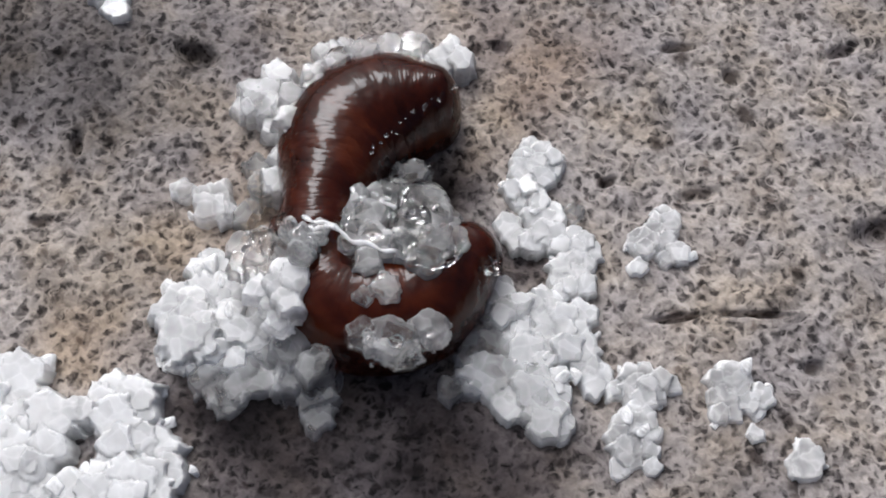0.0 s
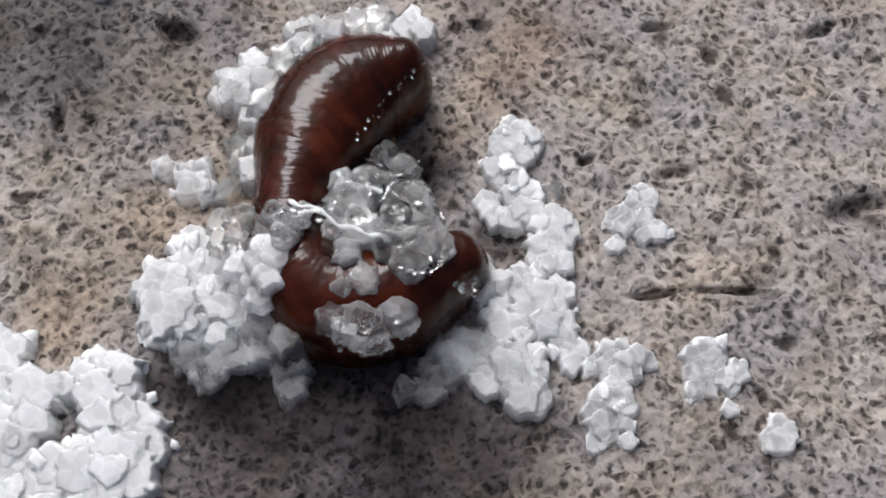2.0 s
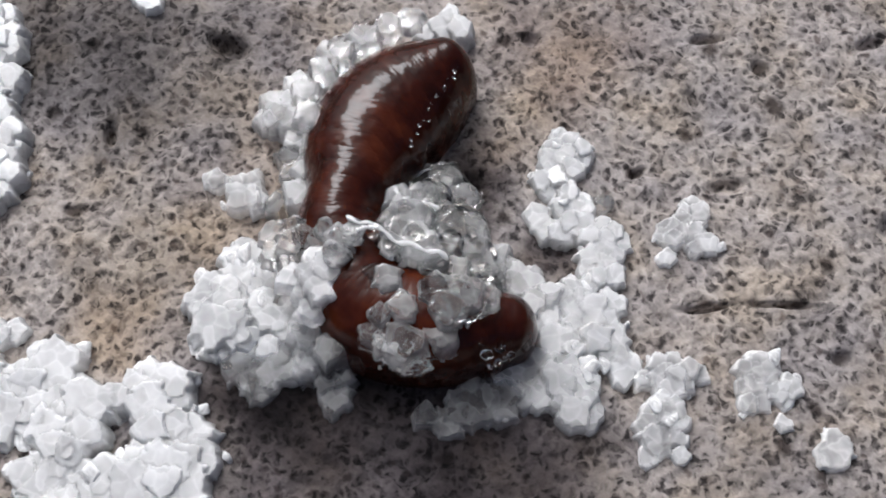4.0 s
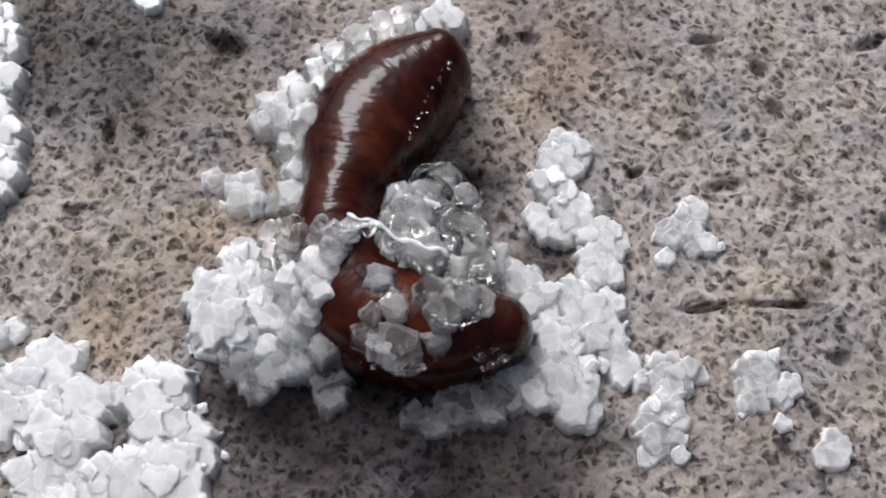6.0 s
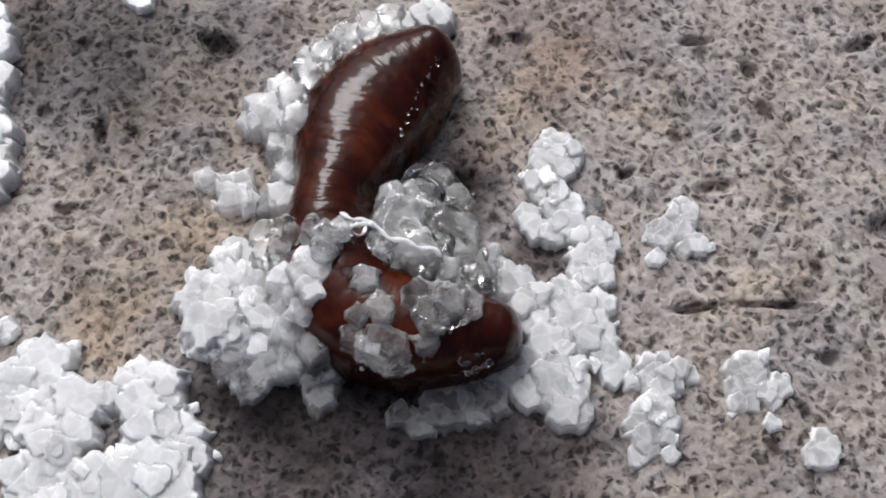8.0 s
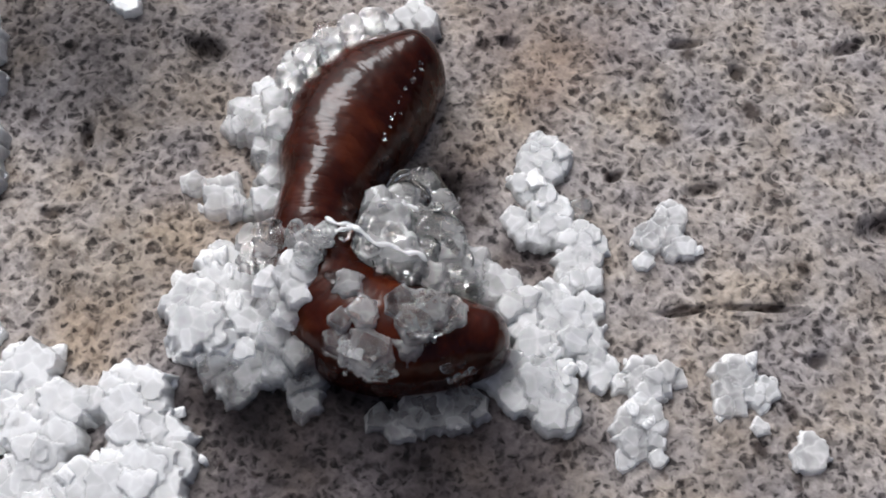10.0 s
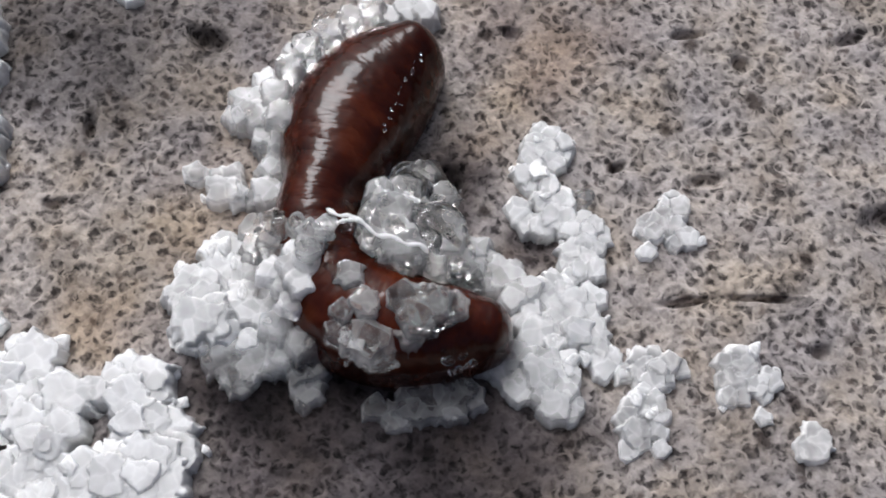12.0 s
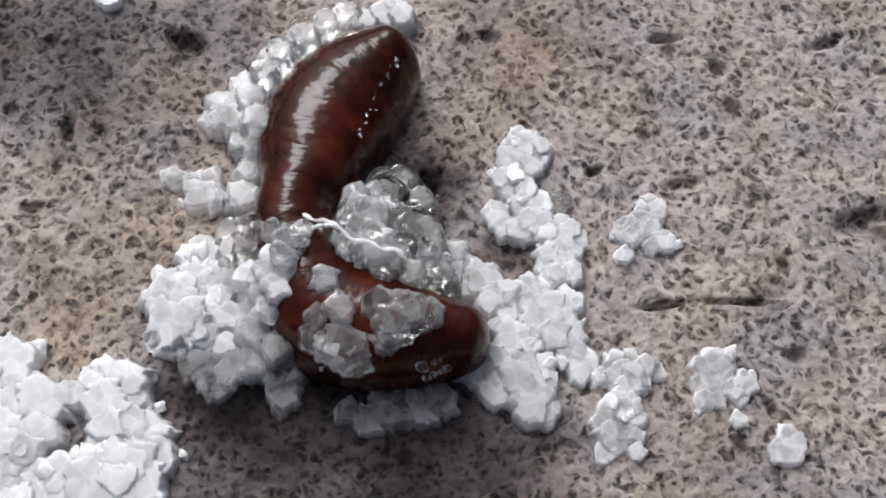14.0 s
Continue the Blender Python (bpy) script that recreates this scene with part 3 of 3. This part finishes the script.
# salt that rides on the slug or is pushed by it
RIDERS = {
    "tip": clump("salt_clump", "white salt clump at the slug's tail", [(0.18, 12.77, 1.2, 1.35), (-1.20, 12.28, 1, 0.9), (1.17, 12.50, 0.9, 0.8)], THICK, 20),
    "side": clump("salt_clump", "damp salt clump along the slug's back", [(-8.79, 7.51, 1.4, 1.35), (-7.93, 9.36, 1.2, 0.95), (-7.92, 6.10, 1.2, 0.8), (-9.81, 7.35, 0.8, 0.7), (-7.53, 6.88, 1.6, 0.85), (-7.14, 5.15, 1.7, 0.9), (-7.34, 3.95, 1.5, 0.9), (-7.65, 2.76, 1.3, 0.8)], HALF, 21),
    "back": clump("salt_clump", "damp salt clump along the slug's back", [(-6.20, 11.32, 1.2, 1.0), (-6.43, 9.94, 1.4, 0.9), (-5.32, 11.81, 1, 0.7)], HALF, 22),
    "film": clump("slime_string", "clear slime and melted salt along the slug's edge", [(-4.04, 8.94, 3.4, 0.9), (-2.75, 9.76, 3.2, 0.9), (-5.16, 7.99, 3.4, 0.9), (-6.21, 7.12, 3.3, 0.8), (-6.76, 4.65, 3.2, 0.8), (-6.97, 5.95, 3.2, 0.7), (-1.74, 10.17, 3, 0.7)], WET, 23, flat=True),
    "bead": clump("salt_grain", "clear wet salt grains on the slug's fold", [(-4.84, -1.70, 4.4, 1.0), (-5.97, -1.10, 4, 0.8), (-5.27, -2.36, 4.4, 0.7)], WET, 24, flat=True, size=0.65, gap=0.5, at=(-4.93, -1.46, 4), grown=False),
    "blob": clump("slime_clump", "clear slime with half-dissolved salt on the slug", [(-2.28, -0.38, 3.6, 1.15), (-1.37, 1.47, 2.6, 1.1), (-2.60, 1.18, 3.2, 0.9), (-2.78, -1.80, 4.1, 0.8), (-1.58, -1.81, 3.8, 1.0)], WET, 25, flat=True, gap=0.85, at=(-2.28, -0.38, 3.6)),
    "gel": clump("slime_clump", "cloudy slime with half-dissolved salt behind the slug", [(0.44, 0.03, 2.4, 1.3), (-0.53, 0.70, 2.6, 1.0), (-0.38, -1.39, 3.2, 1.0), (0.99, -1.13, 2.6, 1.0), (1.54, -1.85, 2.2, 0.8), (-0.55, 3.03, 1.4, 1.2), (0.60, 2.07, 1.4, 1.0), (-1.04, -2.54, 3.8, 0.9), (0.16, -2.66, 3.4, 0.9)], WET, 26, flat=True, gap=1.0, at=(0.44, 0.03, 2.4)),
    "saddle": clump("salt_clump", "cluster of wet salt grains on the slug's head", [(0.42, -4.32, 4.3, 1.4), (-0.63, -4.04, 4.3, 0.9), (1.47, -4.38, 4.1, 0.9), (0.42, -5.26, 4.2, 0.8)], MELT, 27, flat=True, gap=0.75, at=(0.42, -4.32, 4.3)),
    "pair": clump("salt_grain", "white salt grains stuck on the slug", [(-2.09, -4.84, 4.2, 0.78), (-3.02, -5.22, 4.1, 0.6), (-1.87, -5.50, 4.1, 0.45), (-2.79, -3.47, 4.3, 0.75), (-3.40, -3.23, 4.2, 0.5)], MELT, 28, size=0.85, gap=0.7, loose=0.0, flat=True, at=(-2.32, -4.84, 4.2)),
    "flank": clump("salt_clump", "wet salt grains clinging to the slug's side", [(-0.49, -5.9, 3.6, 1.0), (-2.1, -6.4, 3.6, 1.15), (-3.5, -5.9, 3.6, 0.95), (-1.7, -7.1, 3.3, 0.95), (-2.9, -6.4, 3.6, 0.8)], GLAZE, 29, flat=True, size=0.9, gap=0.75, at=(-0.49, -7.14, 3.3), loose=0.1),
    "foot": clump("salt_clump", "shaded damp salt grains under the slug", [(-0.11, -9.21, 0.7, 1.25), (1.24, -8.30, 0.7, 1.0), (-1.05, -8.91, 0.6, 0.8), (2.32, -8.10, 0.7, 0.9), (3.27, -7.82, 0.7, 0.9), (2.05, -8.68, 0.5, 0.8)], THIN_SHADED, 30, size=1.05, gap=0.75),
    "heel": clump("salt_clump", "shaded damp salt grains under the slug", [(-5.7, -6.9, 0.9, 1.2), (-6.3, -5.9, 1.6, 1.2), (-5.5, -8.0, 0.6, 0.9), (-5.7, -6.1, 2.4, 0.9), (-6.6, -5.3, 2.4, 0.9)], THIN_SHADED, 31, size=1.0, gap=0.8, loose=0.05, at=(-5.4, -7.01, 0)),
}

def strand(thing, thick, points, look_of=SLIME):
    """A thread of slime, or a white line painted as its sheen, along a smooth line through the points, held by a thing.
    """
    at = thing.matrix_basis.translation / MM
    line, _ = along3(np.array(points, float) - np.array(at), 40)
    bm = bmesh.new()
    rings = []
    for k, p in enumerate(line):
        way = Vector(line[min(k + 1, 39)] - line[max(k - 1, 0)]).normalized()
        side = way.cross(Vector((0, 0, 1))).normalized()
        rise = side.cross(way)
        r = thick * (0.75 + 0.35 * math.sin(k * 0.9) * math.sin(k * 0.37)) * (0.4 if k in (0, 39) else 1.0)
        rings.append([bm.verts.new((Vector(p) + (side * math.cos(a) * 1.4 + rise * math.sin(a)) * r) * MM) for a in (n * math.pi / 4 for n in range(8))])
    for a, b in zip(rings, rings[1:]):
        for n in range(8):
            bm.faces.new((a[n], a[(n + 1) % 8], b[(n + 1) % 8], b[n]))
    bm.faces.new(rings[0])
    bm.faces.new(rings[-1])
    bmesh.ops.recalc_face_normals(bm, faces=bm.faces)
    mesh = bpy.data.meshes.new("slime_thread")
    bm.to_mesh(mesh)
    bm.free()
    mesh.polygons.foreach_set("use_smooth", [True] * len(mesh.polygons))
    mesh.materials.append(look_of)
    part("slime_thread", mesh, thing, "slime thread or white painted line of its sheen")


def along3(points, count):
    """Even steps on a smooth line through points in space."""
    p = np.vstack([2 * points[0] - points[1], points, 2 * points[-1] - points[-2]])
    f = np.linspace(0, 1, 16, endpoint=False)[:, None]
    line = []
    for a, b, c, d in zip(p, p[1:], p[2:], p[3:]):
        line.append(0.5 * (2 * b + (c - a) * f + (2 * a - 5 * b + 4 * c - d) * f ** 2 + (3 * b - a - 3 * c + d) * f ** 3))
    line = np.vstack(line + [points[-1:]])
    far = np.r_[0, np.cumsum(np.linalg.norm(np.diff(line, axis=0), axis=1))]
    even = np.linspace(0, far[-1], count)
    return np.stack([np.interp(even, far, line[:, n]) for n in range(3)], -1), far[-1]


RIDERS["bubbles"] = tagged(new("slime_bubbles"), "tiny clear slime bubbles on the slug's head", "slime")
RIDERS["bubbles"].matrix_basis = Matrix.Translation(Vector((2.31, -6.43, 3)) * MM)
slime(RIDERS["bubbles"], [(2.05, -6.47, 3.1, 0.3), (2.66, -6.10, 3, 0.27), (2.58, -6.72, 2.7, 0.22), (3.21, -6.26, 2.5, 0.2), (2.22, -6.90, 2.6, 0.17), (2.9, -6.5, 2.7, 0.14), (1.8, -6.1, 3.4, 0.15)])
# clear drops added to stand for the line of glints on the tail's edge
RIDERS["ridge"] = tagged(new("slime_ridge"), "tiny clear drops added for the glints along the slug's tail", "slime")
RIDERS["ridge"].matrix_basis = Matrix.Translation(Vector((-1.43, 6.15, 4.2)) * MM)
drops = random.Random(61)
slime(RIDERS["ridge"], [(0.15 - 2.3 * f + drops.gauss(0, 0.1), 9.6 - 5.6 * f + drops.gauss(0, 0.1), 3.7 + 2.6 * f * (1.3 - f), drops.uniform(0.05, 0.14)) for f in (n / 17 for n in range(18))])
slime(RIDERS["bead"], [(-4.92, -1.46, 4.2, 1.0), (-6.19, -0.53, 3.6, 0.9), (-3.87, -0.85, 4.1, 0.6)])
slime(RIDERS["blob"], [(-2.28, -0.49, 3.7, 1.25), (-1.17, 1.43, 2.7, 1.2), (-3.19, -1.36, 4.1, 0.7), (-1.71, -1.71, 4.1, 0.8)])
slime(RIDERS["gel"], [(-0.55, 2.87, 1.4, 1.5), (0.44, -0.07, 2.6, 1.3), (-0.38, -1.48, 3.4, 1.1), (1.26, -1.38, 2.5, 0.9)])
slime(RIDERS["film"], [(-3.84, 10.31, 2.2, 0.9), (-5.27, 9.07, 2.5, 0.8), (-2.52, 10.97, 2, 0.7), (-6.67, 5.26, 2.4, 0.7)])
slime(RIDERS["saddle"], [(0.55, -4.40, 4.5, 0.85), (-0.63, -4.03, 4.5, 0.7), (1.41, -4.74, 4.3, 0.6), (0.03, -5.20, 4.4, 0.6)])
slime(RIDERS["flank"], [(-0.6, -6.3, 4.1, 0.32), (-2.0, -6.6, 4.0, 0.36), (-3.3, -6.1, 4.1, 0.28)])
slime(RIDERS["pair"], [(-2.73, -3.61, 4.3, 0.8), (-3.54, -3.04, 4.3, 0.6)])
# the white ones are painted sheen, the clear ones slime
strand(RIDERS["blob"], 0.1, [(-5.0, -0.5, 4.9), (-4.4, -0.95, 5.1), (-3.9, -0.95, 5.1), (-3.2, -1.4, 5.15), (-2.6, -1.95, 5.1), (-1.9, -2.0, 5.05), (-1.2, -2.35, 4.95), (-0.6, -2.3, 4.8), (-0.2, -2.6, 4.5)], SHEEN)
strand(RIDERS["blob"], 0.1, [(-4.5, -1.35, 5.1), (-4.0, -1.25, 5.25), (-3.4, -1.3, 5.3)], SHEEN)
strand(RIDERS["blob"], 0.13, [(-3.07, -1.63, 4.7), (-2.99, -0.56, 4.6), (-2.40, -0.01, 4.4), (-1.74, 0.48, 4)])
strand(RIDERS["blob"], 0.09, [(-2.75, 1.3, 4.3), (-2.5, 0.75, 4.4), (-1.88, 0.42, 4.4), (-1.2, 0.5, 4.2), (-0.6, 0.3, 4.0)], SHEEN)
strand(RIDERS["film"], 0.1, [(-6.06, 7.03, 3.6), (-5.28, 7.53, 3.6), (-4.59, 8.33, 3.5), (-3.60, 8.84, 3.4), (-2.45, 9.48, 3.2), (-1.82, 9.89, 3)], SHEEN)
strand(RIDERS["film"], 0.09, [(-6.84, 3.74, 3.4), (-6.65, 4.64, 3.5), (-7.07, 5.51, 3.4), (-6.68, 6.33, 3.4)], SHEEN)
strand(RIDERS["saddle"], 0.1, [(-0.62, -5.01, 5), (0.15, -5.56, 5), (1.05, -5.58, 4.9), (1.71, -4.90, 4.7)])

# ---- what moves ----
# the slug's middle line, tail to head
SPINES = (
    (0.0, [(0.75, 7.88), (-1.98, 7.65), (-3.92, 6.18), (-4.51, 3.73), (-4.98, 1.16), (-4.88, -0.91), (-4.06, -2.81), (-2.21, -3.40), (0.06, -2.88), (2.50, -0.40)]),
    (1.5, [(0.24, 8.21), (-2.35, 7.47), (-4.08, 5.49), (-4.84, 3.04), (-5.27, 0.53), (-5.31, -1.59), (-4.26, -3.43), (-2.40, -4.19), (-0.13, -3.72), (2.90, -1.96)]),
    (2.5, [(-0.07, 8.93), (-2.63, 7.47), (-4.42, 5.33), (-4.97, 2.79), (-5.62, 0.59), (-5.24, -1.39), (-4.33, -3.38), (-2.46, -4.34), (-0.18, -4.69), (2.81, -3.77)]),
    (3.0, [(-0.10, 9.00), (-2.80, 7.17), (-4.37, 4.99), (-4.95, 2.49), (-5.53, 0.31), (-5.13, -1.67), (-4.17, -3.50), (-2.44, -4.40), (-0.16, -4.80), (2.81, -4.63)]),
    (8.0, [(-0.54, 9.91), (-2.79, 8.12), (-4.38, 5.87), (-5.02, 3.24), (-5.68, 0.71), (-5.49, -1.43), (-4.51, -3.57), (-2.69, -4.76), (-0.41, -5.22), (2.50, -5.21)]),
    (14.0, [(-1.05, 9.76), (-3.19, 7.80), (-4.58, 5.41), (-5.12, 2.95), (-5.77, 0.50), (-5.52, -1.54), (-4.43, -3.67), (-2.72, -4.86), (-0.45, -5.35), (2.49, -5.47)]),
)
# the slug stirs in two pulls and then barely creeps
BEATS = (0.0, 0.5, 1.0, 1.5, 2.0, 2.5, 3.0, 5.5, 8.0, 11.0, 14.0)
PULLS = {0.5: (0.0, 1.5, 0.15), 1.0: (0.0, 1.5, 0.95), 2.0: (1.5, 2.5, 0.1), 5.5: (3.0, 8.0, 0.6), 11.0: (8.0, 14.0, 0.6)}


def blend(table, t):
    """The table's row at a beat, straight from it or between two of its rows."""
    if t in table:
        return np.array(table[t], float)
    a, b, f = PULLS[t]
    return np.array(table[a], float) * (1 - f) + np.array(table[b], float) * f


def along(points, count):
    """Even steps and their directions on a smooth line through the points."""
    p = np.vstack([2 * points[0] - points[1], points, 2 * points[-1] - points[-2]])
    f = np.linspace(0, 1, 24, endpoint=False)[:, None]
    line = []
    for a, b, c, d in zip(p, p[1:], p[2:], p[3:]):
        line.append(0.5 * (2 * b + (c - a) * f + (2 * a - 5 * b + 4 * c - d) * f ** 2 + (3 * b - a - 3 * c + d) * f ** 3))
    line = np.vstack(line + [points[-1:]])
    far = np.r_[0, np.cumsum(np.linalg.norm(np.diff(line, axis=0), axis=1))]
    even = np.linspace(0, far[-1], count)
    spots = np.stack([np.interp(even, far, line[:, n]) for n in (0, 1)], -1)
    return spots, np.gradient(spots, axis=0)


def motions():
    spines = dict(SPINES)
    rows = [[] for _ in FOLDS]
    for t in BEATS:
        spots, ways = along(blend(spines, t), RINGS)
        for n, (spot, way) in enumerate(zip(spots, ways)):
            rows[n].append((t, pose(spot[0] * MM, spot[1] * MM, 1.0 * MM, 0, 0, math.degrees(math.atan2(way[1], way[0])))))
    for fold, its in zip(FOLDS, rows):
        walk(fold, its)
    # riders: the place at each time that counts, and the turn
    tracks = {
        "tip": {0.0: (1.66, 11.47, 1.2, 0), 1.5: (0.68, 11.92, 1.2, 0), 2.5: (0.34, 12.72, 1.2, 0), 3.0: (0.18, 12.77, 1.2, 0), 8.0: (-0.54, 13.76, 1.2, 0), 14.0: (-0.97, 13.70, 1.2, 0)},
        "side": {0.0: (-8.44, 8.66, 1.4, 0), 1.5: (-8.62, 8.02, 1.4, 0), 2.5: (-8.77, 7.93, 1.4, 0), 3.0: (-8.79, 7.51, 1.4, 0), 8.0: (-9.26, 7.21, 1.4, 0), 14.0: (-9.55, 7.14, 1.4, 0)},
        "back": {0.0: (-5.00, 11.59, 1.2, -5), 1.5: (-5.47, 11.67, 1.2, 0), 2.5: (-6.00, 11.36, 1.2, 0), 3.0: (-6.20, 11.32, 1.2, 0), 8.0: (-6.92, 10.92, 1.2, 8), 14.0: (-7.30, 10.65, 1.2, 10)},
        "film": {0.0: (-2.96, 9.90, 2, -12), 1.5: (-3.65, 9.97, 2, -6), 2.5: (-4.09, 10.12, 2, 0), 3.0: (-4.30, 10.26, 2, 0), 8.0: (-5.03, 10.40, 2, 6), 14.0: (-5.55, 10.24, 2, 8)},
        "bead": {0.0: (-5.13, -0.87, 4, 0), 1.5: (-5.00, -1.18, 4, 0), 2.5: (-4.93, -1.33, 4, 0), 3.0: (-4.93, -1.46, 4, 0), 8.0: (-5.16, -1.29, 4, 0), 14.0: (-5.43, -1.63, 4, 0)},
        "blob": {0.0: (-2.85, 0.20, 3.6, 0), 1.5: (-2.57, -0.16, 3.6, 0), 2.5: (-2.33, -0.35, 3.6, 0), 3.0: (-2.28, -0.38, 3.6, 0), 8.0: (-2.15, -0.23, 3.6, 0), 14.0: (-2.31, -0.40, 3.6, 0)},
        "gel": {0.0: (-0.01, 1.94, 2.4, 15), 1.5: (0.20, 1.02, 2.4, 10), 2.5: (0.35, 0.36, 2.4, 2), 3.0: (0.44, 0.03, 2.4, 0), 8.0: (0.47, -0.02, 2.4, 0), 14.0: (0.28, -0.30, 2.4, 0)},
        "saddle": {0.0: (0.39, -1.37, 4.3, 20), 1.5: (0.68, -2.60, 4.3, 15), 2.5: (0.53, -3.92, 4.3, 3), 3.0: (0.42, -4.32, 4.3, 0), 8.0: (-0.11, -4.80, 4.3, 0), 14.0: (-0.37, -5.33, 4.3, 0)},
        "pair": {0.0: (-1.92, -3.47, 4.2, 5), 1.5: (-1.95, -4.15, 4.2, 4), 2.5: (-2.14, -4.58, 4.2, 1), 3.0: (-2.32, -4.84, 4.2, 0), 8.0: (-3.19, -4.99, 4.2, 0), 14.0: (-3.50, -5.09, 4.2, 0)},
        "flank": {0.0: (0.45, -6.3, 3.4, 6), 1.5: (0.0, -6.8, 3.4, 5), 2.5: (-0.39, -7.0, 3.3, 1), 3.0: (-0.49, -7.14, 3.3, 0), 8.0: (-1.0, -7.35, 3.3, 0), 14.0: (-1.3, -7.45, 3.3, 0)},
        "foot": {0.0: (2.40, -6.72, 0.7, 35), 1.5: (1.41, -8.18, 0.7, 20), 2.5: (0.14, -8.97, 0.7, 4), 3.0: (-0.11, -9.21, 0.7, 0), 8.0: (-1.10, -9.29, 0.7, -4), 14.0: (-2.00, -9.25, 0.7, -6)},
        "heel": {0.0: (-4.86, -7.28, 0.8, 0), 1.5: (-5.16, -7.07, 0.8, 0), 2.5: (-5.31, -6.98, 0.8, 0), 3.0: (-5.40, -7.01, 0.8, 0), 8.0: (-5.80, -6.95, 0.8, 0), 14.0: (-5.96, -7.03, 0.8, 0)},
    }
    tracks["bubbles"] = {0.0: (3.25, -1.69, 3, 70), 1.5: (3.25, -3.68, 3, 50), 2.5: (2.73, -5.62, 3, 10), 3.0: (2.31, -6.43, 3, 0), 8.0: (1.27, -7.11, 3, -5), 14.0: (0.86, -7.49, 3, -5)}
    tracks["ridge"] = {0.0: (-1.0, 5.3, 4.2, -24), 1.5: (-1.05, 5.0, 4.2, -14), 2.5: (-1.04, 5.27, 4.2, -8), 3.0: (-1.09, 5.37, 4.2, -6), 8.0: (-1.43, 6.15, 4.2, 0), 14.0: (-1.84, 6.01, 4.2, 0)}
    for name, table in tracks.items():
        thing = RIDERS[name]
        base = thing.matrix_basis.translation.z
        its = []
        for t in BEATS:
            x, y, z, turn = blend(table, t)
            its.append((t, pose(x * MM, y * MM, base + (z - table[3.0][2]) * MM, 0, 0, turn)))
        walk(thing, its)


motions()
